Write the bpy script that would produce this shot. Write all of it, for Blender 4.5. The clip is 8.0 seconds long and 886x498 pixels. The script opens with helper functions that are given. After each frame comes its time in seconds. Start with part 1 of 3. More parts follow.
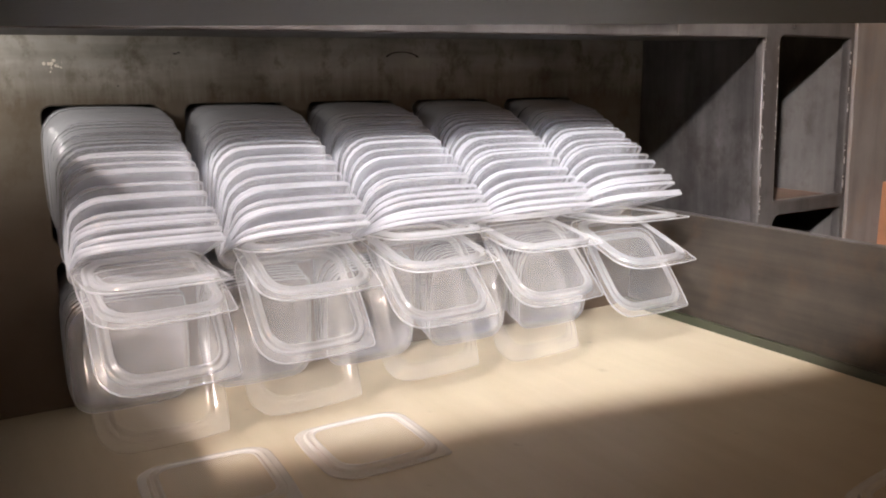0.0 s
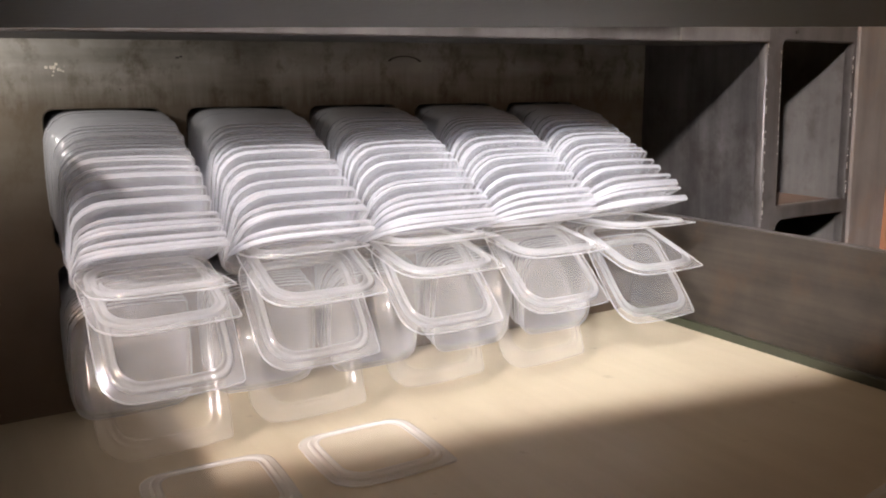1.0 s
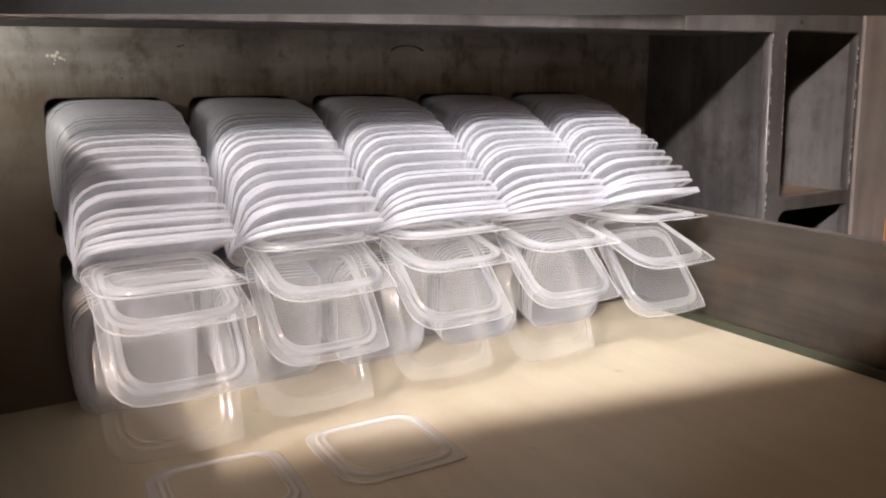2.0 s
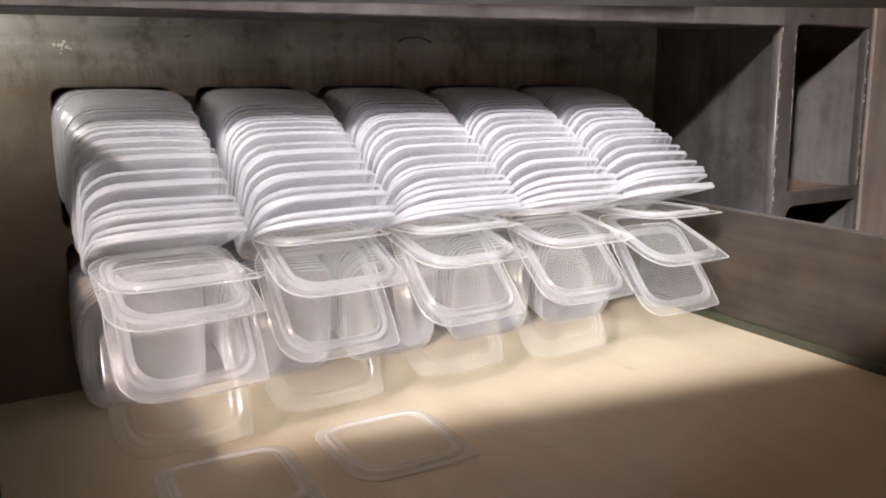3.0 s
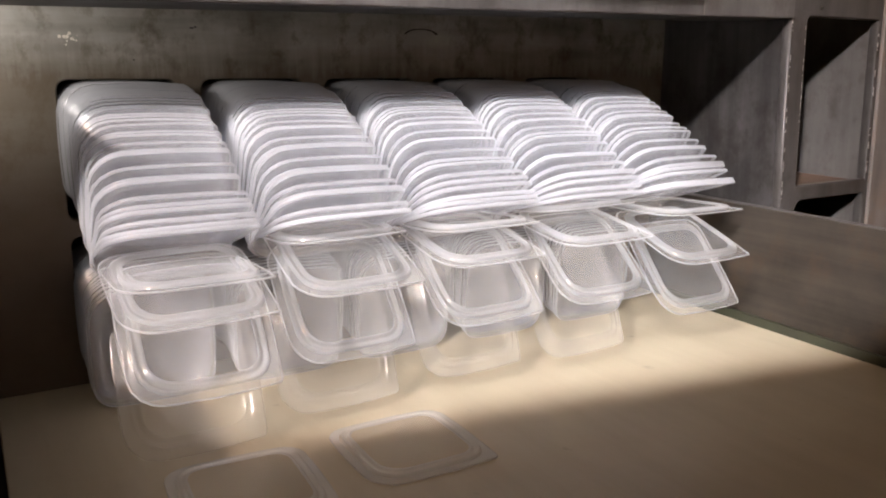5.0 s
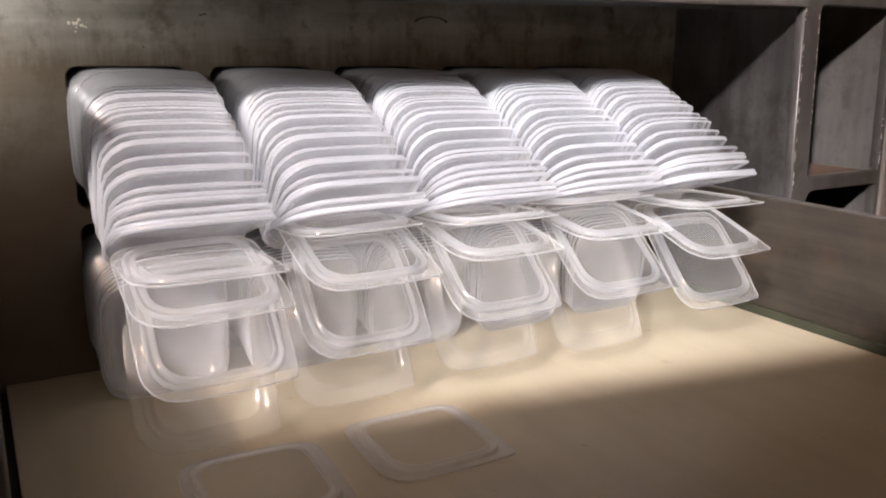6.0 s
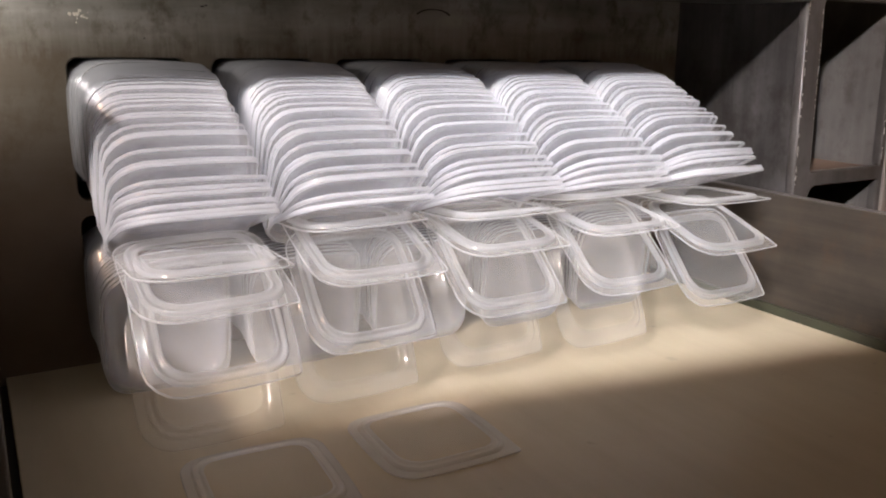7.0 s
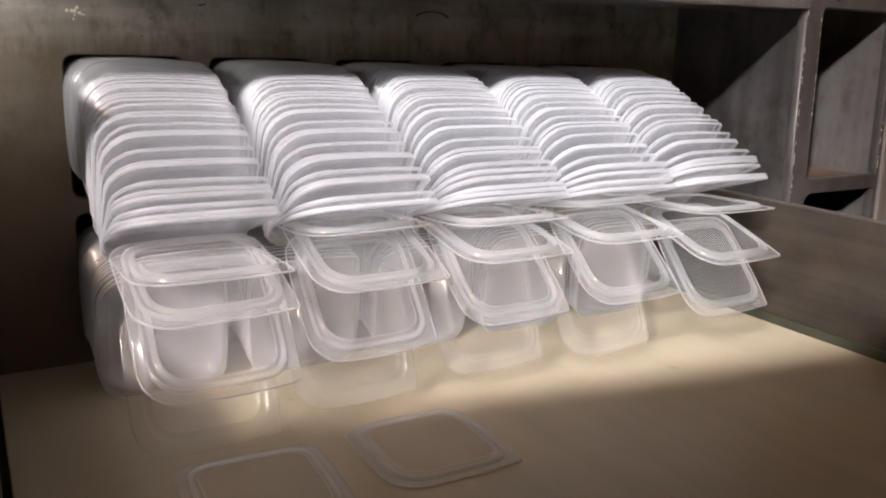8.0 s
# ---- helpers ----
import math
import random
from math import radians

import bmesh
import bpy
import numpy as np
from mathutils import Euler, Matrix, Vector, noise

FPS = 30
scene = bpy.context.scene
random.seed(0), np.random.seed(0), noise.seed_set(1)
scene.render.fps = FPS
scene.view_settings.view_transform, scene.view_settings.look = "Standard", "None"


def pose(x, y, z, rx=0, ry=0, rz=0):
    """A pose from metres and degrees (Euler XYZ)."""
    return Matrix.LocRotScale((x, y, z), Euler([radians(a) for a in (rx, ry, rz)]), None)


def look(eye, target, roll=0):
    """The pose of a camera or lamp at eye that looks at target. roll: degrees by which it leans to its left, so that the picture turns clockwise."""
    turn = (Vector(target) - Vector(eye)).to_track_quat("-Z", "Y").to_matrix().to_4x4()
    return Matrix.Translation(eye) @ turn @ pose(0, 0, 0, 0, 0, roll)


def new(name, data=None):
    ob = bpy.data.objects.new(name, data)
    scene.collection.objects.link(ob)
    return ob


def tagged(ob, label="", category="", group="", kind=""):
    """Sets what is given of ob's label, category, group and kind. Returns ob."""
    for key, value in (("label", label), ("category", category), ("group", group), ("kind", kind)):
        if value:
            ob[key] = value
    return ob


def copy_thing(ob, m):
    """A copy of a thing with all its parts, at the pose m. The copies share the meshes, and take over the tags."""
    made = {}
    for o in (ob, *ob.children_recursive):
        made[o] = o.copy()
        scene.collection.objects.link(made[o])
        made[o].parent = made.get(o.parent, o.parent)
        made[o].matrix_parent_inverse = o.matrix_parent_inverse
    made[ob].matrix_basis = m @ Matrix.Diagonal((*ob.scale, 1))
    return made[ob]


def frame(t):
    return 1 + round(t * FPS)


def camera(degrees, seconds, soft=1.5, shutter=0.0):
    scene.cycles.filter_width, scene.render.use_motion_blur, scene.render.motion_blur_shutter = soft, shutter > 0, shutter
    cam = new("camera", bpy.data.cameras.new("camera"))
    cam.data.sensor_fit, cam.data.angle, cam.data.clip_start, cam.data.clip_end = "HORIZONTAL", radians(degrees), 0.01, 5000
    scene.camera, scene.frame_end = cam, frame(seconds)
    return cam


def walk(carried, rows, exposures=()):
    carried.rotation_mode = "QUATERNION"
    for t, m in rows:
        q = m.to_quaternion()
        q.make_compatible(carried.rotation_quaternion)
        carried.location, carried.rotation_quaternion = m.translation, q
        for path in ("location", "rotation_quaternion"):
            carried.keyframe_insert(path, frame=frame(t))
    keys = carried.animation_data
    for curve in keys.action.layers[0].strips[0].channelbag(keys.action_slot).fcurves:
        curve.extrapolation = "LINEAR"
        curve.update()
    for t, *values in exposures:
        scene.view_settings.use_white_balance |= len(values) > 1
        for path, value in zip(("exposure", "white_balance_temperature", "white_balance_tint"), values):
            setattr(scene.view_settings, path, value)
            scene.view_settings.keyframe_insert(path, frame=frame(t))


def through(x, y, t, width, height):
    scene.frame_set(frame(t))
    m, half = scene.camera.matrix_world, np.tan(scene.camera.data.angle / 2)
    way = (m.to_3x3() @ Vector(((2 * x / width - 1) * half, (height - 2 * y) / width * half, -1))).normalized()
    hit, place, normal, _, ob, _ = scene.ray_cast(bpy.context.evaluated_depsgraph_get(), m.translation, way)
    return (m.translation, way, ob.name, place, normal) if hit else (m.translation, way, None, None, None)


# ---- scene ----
cam = camera(57.1, 8.0, soft=2.0)
PATH = [
    (0, (-0.0762, -0.8365, 0.3106), (0.9402, 0.8394, -0.0873), -0.26),
    (0.5, (-0.0765, -0.8351, 0.3103), (0.9450, 0.8368, -0.0914), -0.07),
    (1, (-0.0768, -0.8337, 0.3100), (0.9400, 0.8446, -0.0766), -0.19),
    (1.5, (-0.0771, -0.8322, 0.3098), (0.9338, 0.8484, -0.0820), 0.04),
    (2, (-0.0774, -0.8308, 0.3095), (0.9356, 0.8444, -0.0999), -0.05),
    (3.5, (-0.0783, -0.8266, 0.3087), (0.9199, 0.8525, -0.1206), 0.43),
    (4, (-0.0786, -0.8252, 0.3085), (0.9169, 0.8551, -0.1224), 0.31),
    (4.5, (-0.0789, -0.8237, 0.3082), (0.9196, 0.8537, -0.1268), 0.24),
    (6, (-0.0798, -0.8195, 0.3074), (0.8968, 0.8618, -0.1611), 0.57),
    (6.5, (-0.0801, -0.8181, 0.3071), (0.8925, 0.8610, -0.1774), 0.35),
    (7, (-0.0805, -0.8166, 0.3069), (0.8958, 0.8607, -0.1765), 0.85),
    (7.5, (-0.0808, -0.8152, 0.3066), (0.8945, 0.8659, -0.1655), 1.62),
    (8, (-0.0811, -0.8138, 0.3063), (0.9086, 0.8576, -0.1700), 1.71),
]
walk(cam, [(t, look(eye, target, roll)) for t, eye, target, roll in PATH],
     exposures=[(0, 0.1), (3.5, 0.12), (4, 0.12), (4.5, 0.0), (6, 0.0), (7, -0.18), (8, -0.18)])

# ---- light ----
world = bpy.data.worlds.new("hall_air")
scene.world = world
world.use_nodes = True
world.node_tree.nodes["Background"].inputs[0].default_value = (0.80, 0.84, 0.90, 1)
world.node_tree.nodes["Background"].inputs[1].default_value = 0.03
scene.cycles.transparent_max_bounces = 40     # light passes through many nested lids


def area_lamp(name, eye, target, sx, sy, watts, colour, spread=180):
    data = bpy.data.lights.new(name, "AREA")
    data.shape, data.size, data.size_y = "RECTANGLE", sx, sy
    data.energy, data.color = watts, colour
    data.spread = radians(spread)
    ob = new(name, data)
    ob.matrix_world = look(eye, target)
    return ob


# work lamp over the outfeed, shining in past the front beam
area_lamp("work_lamp", (-2.55, -2.40, 2.18), (0.52, -0.18, 0.16), 0.16, 0.22, 5.6, (0.945, 0.945, 1.0), 17)
# warm second bulb of the same work lamp
area_lamp("work_lamp", (-2.49, -2.32, 2.18), (0.36, -0.20, 0.20), 0.12, 0.18, 108, (1.0, 0.60, 0.36))
# unseen fill light, added to brighten the left end of the back wall
area_lamp("bay_fill", (-0.13, -0.19, 0.336), (-0.05, 0.0, 0.336), 0.07, 0.020, 0.52, (1.0, 0.93, 0.88))
# unseen fill lights under the hall ceiling, added for ambient light
area_lamp("hall_fill", (-1.2, -2.2, 2.55), (-1.2, -2.2, 0), 1.4, 0.5, 4.2, (1.0, 0.95, 0.86))
area_lamp("hall_fill", (-1.9, -0.6, 2.55), (-1.9, -0.6, 0), 0.5, 1.4, 3.8, (1.0, 0.95, 0.86))


# ---- materials ----
def material(name):
    m = bpy.data.materials.new(name)
    m.use_nodes = True
    nt = m.node_tree
    for n in list(nt.nodes):
        nt.nodes.remove(n)
    out = nt.nodes.new("ShaderNodeOutputMaterial")
    return m, nt, out


def node(nt, kind, **inputs):
    n = nt.nodes.new("ShaderNode" + kind)
    for k, v in inputs.items():
        key = k.replace("_", " ")
        if hasattr(v, "is_output"):
            nt.links.new(v, n.inputs[key])
        else:
            n.inputs[key].default_value = v
    return n


def ramp(nt, fac, stops):
    r = nt.nodes.new("ShaderNodeValToRGB")
    nt.links.new(fac, r.inputs[0])
    e = r.color_ramp.elements
    while len(e) < len(stops):
        e.new(0.5)
    for el, (p, c) in zip(e, stops):
        el.position = p
        el.color = (*c, 1) if len(c) == 3 else c
    return r.outputs[0]


def mixed(nt, fac, a, b, blend="MIX"):
    n = nt.nodes.new("ShaderNodeMix")
    n.data_type, n.blend_type = "RGBA", blend
    for sock, v in ((n.inputs[0], fac), (n.inputs[6], a), (n.inputs[7], b)):
        if hasattr(v, "is_output"):
            nt.links.new(v, sock)
        else:
            sock.default_value = v if isinstance(v, float) else (*v, 1)
    return n.outputs[2]


def coords(nt, sx, sy, sz):
    tc = nt.nodes.new("ShaderNodeTexCoord")
    mp = nt.nodes.new("ShaderNodeMapping")
    mp.inputs["Scale"].default_value = (sx, sy, sz)
    nt.links.new(tc.outputs["Object"], mp.inputs["Vector"])
    return mp.outputs[0]


def steel(name, dark, light, stain, metal=0.75, rough=(0.32, 0.55), streak=(3, 3, 60), stain_amount=0.6):
    """Worn bare steel: brushed streaks, cloudy patina, brown stains and fine relief."""
    m, nt, out = material(name)
    clouds = node(nt, "TexNoise", Vector=coords(nt, 9, 9, 9), Scale=1.0, Detail=6.0, Roughness=0.62)
    lines = node(nt, "TexNoise", Vector=coords(nt, *streak), Scale=1.0, Detail=4.0, Roughness=0.6)
    spots = node(nt, "TexNoise", Vector=coords(nt, 26, 26, 20), Scale=1.0, Detail=7.0, Roughness=0.7)
    grit = node(nt, "TexNoise", Vector=coords(nt, 420, 420, 420), Scale=1.0, Detail=2.0)
    base = ramp(nt, clouds.outputs[0], [(0.34, dark), (0.66, light)])
    base = mixed(nt, 0.45, base, ramp(nt, lines.outputs[0], [(0.3, dark), (0.7, light)]))
    mask = ramp(nt, spots.outputs[0], [(0.50, (0, 0, 0)), (0.66, (stain_amount,) * 3)])
    base = mixed(nt, mask, base, stain)
    rgh = ramp(nt, clouds.outputs[0], [(0.3, (rough[0],) * 3), (0.7, (rough[1],) * 3)])
    bump = node(nt, "Bump", Height=mixed(nt, 0.35, lines.outputs[0], grit.outputs[0]), Strength=0.18, Distance=0.002)
    p = node(nt, "BsdfPrincipled", Base_Color=base, Metallic=metal, Roughness=rgh, Normal=bump.outputs[0])
    nt.links.new(p.outputs[0], out.inputs[0])
    return m


def stained_wall(m):
    """Brown drips and soot burnt into the wall just above its openings."""
    nt = m.node_tree
    p = [n for n in nt.nodes if n.type == "BSDF_PRINCIPLED"][0]
    old = p.inputs["Base Color"].links[0].from_socket
    tc = nt.nodes.new("ShaderNodeTexCoord")
    sep = nt.nodes.new("ShaderNodeSeparateXYZ")
    nt.links.new(tc.outputs["Object"], sep.inputs[0])
    drips = node(nt, "TexNoise", Vector=coords(nt, 150, 1, 9), Scale=1.0, Detail=6.0, Roughness=0.65)
    wob = nt.nodes.new("ShaderNodeMath")
    wob.operation, wob.inputs[1].default_value = "MULTIPLY_ADD", 0.040
    nt.links.new(drips.outputs[0], wob.inputs[0]), nt.links.new(sep.outputs[2], wob.inputs[2])
    band = ramp(nt, wob.outputs[0], [(0.270, (0.9, 0.9, 0.9)), (0.312, (1, 1, 1)), (0.330, (0.45, 0.45, 0.45)), (0.352, (0, 0, 0))])
    soot = node(nt, "TexNoise", Vector=coords(nt, 14, 14, 14), Scale=1.0, Detail=4.0)
    band = mixed(nt, 0.35, band, mixed(nt, 1.0, band, soot.outputs[0], "MULTIPLY"))
    # tone turns darker and browner down the wall, below the opening tops
    low_tone = ramp(nt, wob.outputs[0], [(0.0, (0.9, 0.9, 0.9)), (0.17, (0.85, 0.85, 0.85)), (0.235, (0.35, 0.35, 0.35)), (0.275, (0, 0, 0))])
    lower = mixed(nt, low_tone, mixed(nt, band, old, (0.085, 0.062, 0.036)), mixed(nt, soot.outputs[0], (0.085, 0.062, 0.045), (0.21, 0.155, 0.115)))
    nt.links.new(lower, p.inputs["Base Color"])


def painted(name, colour, worn, rough=0.5, metal=0.0, scale=14):
    m, nt, out = material(name)
    clouds = node(nt, "TexNoise", Vector=coords(nt, scale, scale, scale), Scale=1.0, Detail=6.0, Roughness=0.6)
    fine = node(nt, "TexNoise", Vector=coords(nt, 300, 300, 300), Scale=1.0, Detail=3.0)
    base = ramp(nt, clouds.outputs[0], [(0.35, worn), (0.65, colour)])
    bump = node(nt, "Bump", Height=fine.outputs[0], Strength=0.1, Distance=0.001)
    p = node(nt, "BsdfPrincipled", Base_Color=base, Metallic=metal, Roughness=rough, Normal=bump.outputs[0])
    nt.links.new(p.outputs[0], out.inputs[0])
    return m


def belt_cloth(name):
    m, nt, out = material(name)
    clouds = node(nt, "TexNoise", Vector=coords(nt, 5, 5, 5), Scale=1.0, Detail=5.0, Roughness=0.6)
    smear = node(nt, "TexNoise", Vector=coords(nt, 30, 4, 1), Scale=1.0, Detail=5.0, Roughness=0.6)
    specks = node(nt, "TexNoise", Vector=coords(nt, 38, 38, 38), Scale=1.0, Detail=3.0)
    weave = node(nt, "TexNoise", Vector=coords(nt, 700, 700, 700), Scale=1.0, Detail=1.0)
    base = ramp(nt, clouds.outputs[0], [(0.3, (0.43, 0.365, 0.255)), (0.7, (0.52, 0.45, 0.325))])
    base = mixed(nt, 0.25, base, ramp(nt, smear.outputs[0], [(0.35, (0.36, 0.30, 0.20)), (0.65, (0.53, 0.465, 0.345))]))
    base = mixed(nt, ramp(nt, specks.outputs[0], [(0.70, (0, 0, 0)), (0.78, (0.45, 0.45, 0.45))]), base, (0.15, 0.12, 0.08))
    bump = node(nt, "Bump", Height=weave.outputs[0], Strength=0.06, Distance=0.001)
    p = node(nt, "BsdfPrincipled", Base_Color=base, Roughness=0.42, Normal=bump.outputs[0])
    nt.links.new(p.outputs[0], out.inputs[0])
    return m


def plastic(name, clear, tint, rough=0.16, through=0.6, wavy=0.12, sheen=None):
    """Thin translucent polypropylene: some light straight through, some scattered, a sharp sheen."""
    m, nt, out = material(name)
    haze = node(nt, "TexNoise", Vector=coords(nt, 40, 40, 40), Scale=1.0, Detail=4.0)
    ripple = node(nt, "TexNoise", Vector=coords(nt, 60, 60, 60), Scale=1.0, Detail=2.0)
    bump = node(nt, "Bump", Height=ripple.outputs[0], Strength=wavy, Distance=0.003)
    colour = ramp(nt, haze.outputs[0], [(0.3, tuple(c * 0.94 for c in tint)), (0.7, tint)])
    dif = node(nt, "BsdfDiffuse", Color=colour, Normal=bump.outputs[0])
    tra = node(nt, "BsdfTranslucent", Color=colour, Normal=bump.outputs[0])
    body = node(nt, "MixShader", Fac=through)
    nt.links.new(dif.outputs[0], body.inputs[1]), nt.links.new(tra.outputs[0], body.inputs[2])
    see = node(nt, "BsdfTransparent", Color=(1, 1, 1, 1))
    film = node(nt, "MixShader", Fac=clear)
    nt.links.new(body.outputs[0], film.inputs[1]), nt.links.new(see.outputs[0], film.inputs[2])
    gloss = node(nt, "BsdfGlossy", Color=(1, 1, 1, 1), Roughness=rough, Normal=bump.outputs[0])
    fres = node(nt, "Fresnel", IOR=1.49, Normal=bump.outputs[0])
    top = node(nt, "MixShader", Fac=fres.outputs[0] if sheen is None else sheen)
    nt.links.new(film.outputs[0], top.inputs[1]), nt.links.new(gloss.outputs[0], top.inputs[2])
    nt.links.new(top.outputs[0], out.inputs[0])
    return m


WALL_STEEL = steel("worn_wall_steel", (0.105, 0.100, 0.080), (0.42, 0.40, 0.365), (0.085, 0.068, 0.042), 0.35, (0.4, 0.62), (4, 4, 38), 0.85)
stained_wall(WALL_STEEL)
FRAME_STEEL = steel("frame_steel", (0.062, 0.056, 0.052), (0.165, 0.153, 0.145), (0.038, 0.027, 0.02), 0.4, (0.35, 0.6), (40, 40, 4), 0.45)
GUIDE_STEEL = steel("guide_steel", (0.006, 0.005, 0.004), (0.062, 0.050, 0.038), (0.055, 0.032, 0.016), 0.3, (0.45, 0.65), (3, 3, 60), 0.55)
RUST_STEEL = steel("rusty_steel", (0.07, 0.042, 0.026), (0.15, 0.10, 0.07), (0.12, 0.06, 0.03), 0.2, (0.55, 0.8), (20, 20, 20))
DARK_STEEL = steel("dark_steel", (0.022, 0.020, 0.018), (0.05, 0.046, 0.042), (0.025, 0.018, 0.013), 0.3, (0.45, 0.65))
GREEN_PAINT = painted("dark_green_paint", (0.036, 0.040, 0.030), (0.024, 0.027, 0.021), 0.5)
STRIP_PAINT = painted("green_strip", (0.036, 0.041, 0.022), (0.026, 0.026, 0.016), 0.5)
HALL_PAINT = painted("hall_plaster", (0.55, 0.54, 0.50), (0.46, 0.45, 0.42), 0.8, 0, 1.2)
FLOOR_PAINT = painted("hall_concrete", (0.32, 0.31, 0.29), (0.22, 0.21, 0.20), 0.6, 0, 2.0)
ORANGE_PAINT = painted("faded_orange_paint", (0.22, 0.10, 0.05), (0.15, 0.07, 0.035), 0.5)
CHEEK_STEEL = steel("cheek_steel", (0.09, 0.078, 0.069), (0.21, 0.19, 0.172), (0.16, 0.115, 0.08), 0.3, (0.4, 0.6), (40, 40, 4), 0.5)
# denser, whiter plastic: light gathered along the cut edge is put into colour
LID_EDGE = plastic("lid_edge_plastic", 0.58, (0.94, 0.95, 0.965), 0.1, 0.6, 0.0, 0.08)
BRIGHT_STEEL = steel("bright_steel", (0.42, 0.40, 0.38), (0.68, 0.66, 0.63), (0.3, 0.26, 0.22), 0.5, (0.3, 0.5))
FLECK_PAINT = painted("pale_splash", (0.70, 0.64, 0.55), (0.5, 0.45, 0.38), 0.5)
BELT = belt_cloth("cream_belt")
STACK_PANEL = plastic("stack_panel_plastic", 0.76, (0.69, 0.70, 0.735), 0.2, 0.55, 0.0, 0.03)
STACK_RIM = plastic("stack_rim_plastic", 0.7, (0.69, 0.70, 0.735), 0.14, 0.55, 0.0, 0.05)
# paler than the stack's rims, so the edges' bright lines sit in the colour
STACK_EDGE = plastic("stack_edge_plastic", 0.58, (0.85, 0.865, 0.90), 0.13, 0.5, 0.0, 0.06)
LID_PANEL = plastic("lid_panel_plastic", 0.84, (0.93, 0.945, 0.97), 0.14, 0.6, 0.0, 0.03)
LID_RIM = plastic("lid_rim_plastic", 0.7, (0.93, 0.945, 0.97), 0.12, 0.55, 0.0, 0.08)
LID_FLANGE = plastic("lid_flange_plastic", 0.76, (0.93, 0.945, 0.97), 0.14, 0.6, 0.0, 0.05)
CLEAR_PANEL = plastic("clear_panel_plastic", 0.84, (0.90, 0.89, 0.86), 0.12, 0.4, 0.0, 0.04)
THIN_PANEL = plastic("thin_panel_plastic", 0.9, (0.93, 0.89, 0.82), 0.12, 0.5, 0.0, 0.03)
THIN_RIM = plastic("thin_rim_plastic", 0.78, (0.93, 0.90, 0.84), 0.12, 0.5, 0.03, 0.08)
CLEAR_RIM = plastic("clear_rim_plastic", 0.48, (0.93, 0.92, 0.90), 0.1, 0.35, 0.03, 0.1)


# ---- mesh helpers ----
def link_mesh(name, bm, mat, parent=None, label="", smooth=False):
    me = bpy.data.meshes.new(name)
    bm.to_mesh(me)
    bm.free()
    if smooth:
        me.polygons.foreach_set("use_smooth", [True] * len(me.polygons))
    me.materials.append(mat)
    ob = new(name, me)
    if parent:
        ob.parent = parent
    if label:
        ob["label"] = label
    return ob


def part(name, bm, mat, parent, label="", smooth=False):
    return link_mesh(name, bm, mat, parent, label, smooth)


def box(x0, x1, y0, y1, z0, z1, bevel=0.0, bm=None):
    own = bm is None
    b = bmesh.new()
    bmesh.ops.create_cube(b, size=1.0)
    for v in b.verts:
        v.co = Vector(((x0 + x1) / 2 + v.co.x * (x1 - x0), (y0 + y1) / 2 + v.co.y * (y1 - y0), (z0 + z1) / 2 + v.co.z * (z1 - z0)))
    if bevel:
        bmesh.ops.bevel(b, geom=b.edges[:], offset=bevel, segments=2, affect="EDGES", profile=0.5)
    if own:
        return b
    me = bpy.data.meshes.new("tmp")
    b.to_mesh(me)
    b.free()
    bm.from_mesh(me)
    bpy.data.meshes.remove(me)
    return bm


def rounded(x0, x1, y0, y1, r, seg=5):
    """Outline of a rectangle with round corners; r is one radius or four (from the low-low corner, anticlockwise)."""
    rs = r if isinstance(r, (tuple, list)) else (r,) * 4
    pts = []
    for (cx, cy, sx, sy, a0), q in zip(((x0, y0, 1, 1, 180), (x1, y0, -1, 1, 270), (x1, y1, -1, -1, 0), (x0, y1, 1, -1, 90)), rs):
        for k in range(seg + 1):
            a = radians(a0 + 90 * k / seg)
            pts.append((cx + sx * q + q * math.cos(a), cy + sy * q + q * math.sin(a)))
    return pts


def plate(name, outer, holes, y0, y1, mat, bevel=0.0015):
    """An upright plate in the x-z plane from y0 to y1, with openings through it."""
    cu = bpy.data.curves.new("outline", "CURVE")
    cu.dimensions, cu.fill_mode = "2D", "BOTH"
    cu.extrude, cu.bevel_depth, cu.bevel_resolution = (y1 - y0) / 2 - bevel, bevel, 1
    for loop in (outer, *holes):
        sp = cu.splines.new("POLY")
        sp.points.add(len(loop) - 1)
        for p, (x, z) in zip(sp.points, loop):
            p.co = (x, z, 0, 1)
        sp.use_cyclic_u = True
    tmp = new("tmp", cu)
    me = bpy.data.meshes.new_from_object(tmp)
    bpy.data.objects.remove(tmp)
    bpy.data.curves.remove(cu)
    me.name = name
    me.transform(Matrix.Translation((0, (y0 + y1) / 2, 0)) @ Matrix.Rotation(radians(90), 4, "X"))
    me.materials.clear()
    me.materials.append(mat)
    return new(name, me)


# ---- the machine's outfeed bay ----
PITCH, COLUMNS, HOLE_W = 0.13, 5, 0.110
SIDE, FRONT = 0.752, -0.20            # inner face of the side wall, front face of the frame

holes = [rounded(j * PITCH, j * PITCH + HOLE_W, 0.160, 0.2935, 0.011) for j in range(COLUMNS)]
holes += [rounded(j * PITCH, j * PITCH + HOLE_W, 0.017, 0.1480, 0.011) for j in range(COLUMNS)]
back = plate("wall_back", [(-0.90, -0.06), (SIDE, -0.06), (SIDE, 0.46), (-0.90, 0.46)], holes, 0.0, 0.026, WALL_STEEL)
tagged(back, "worn grey steel die wall with two rows of rounded openings", "wall", kind="structure")

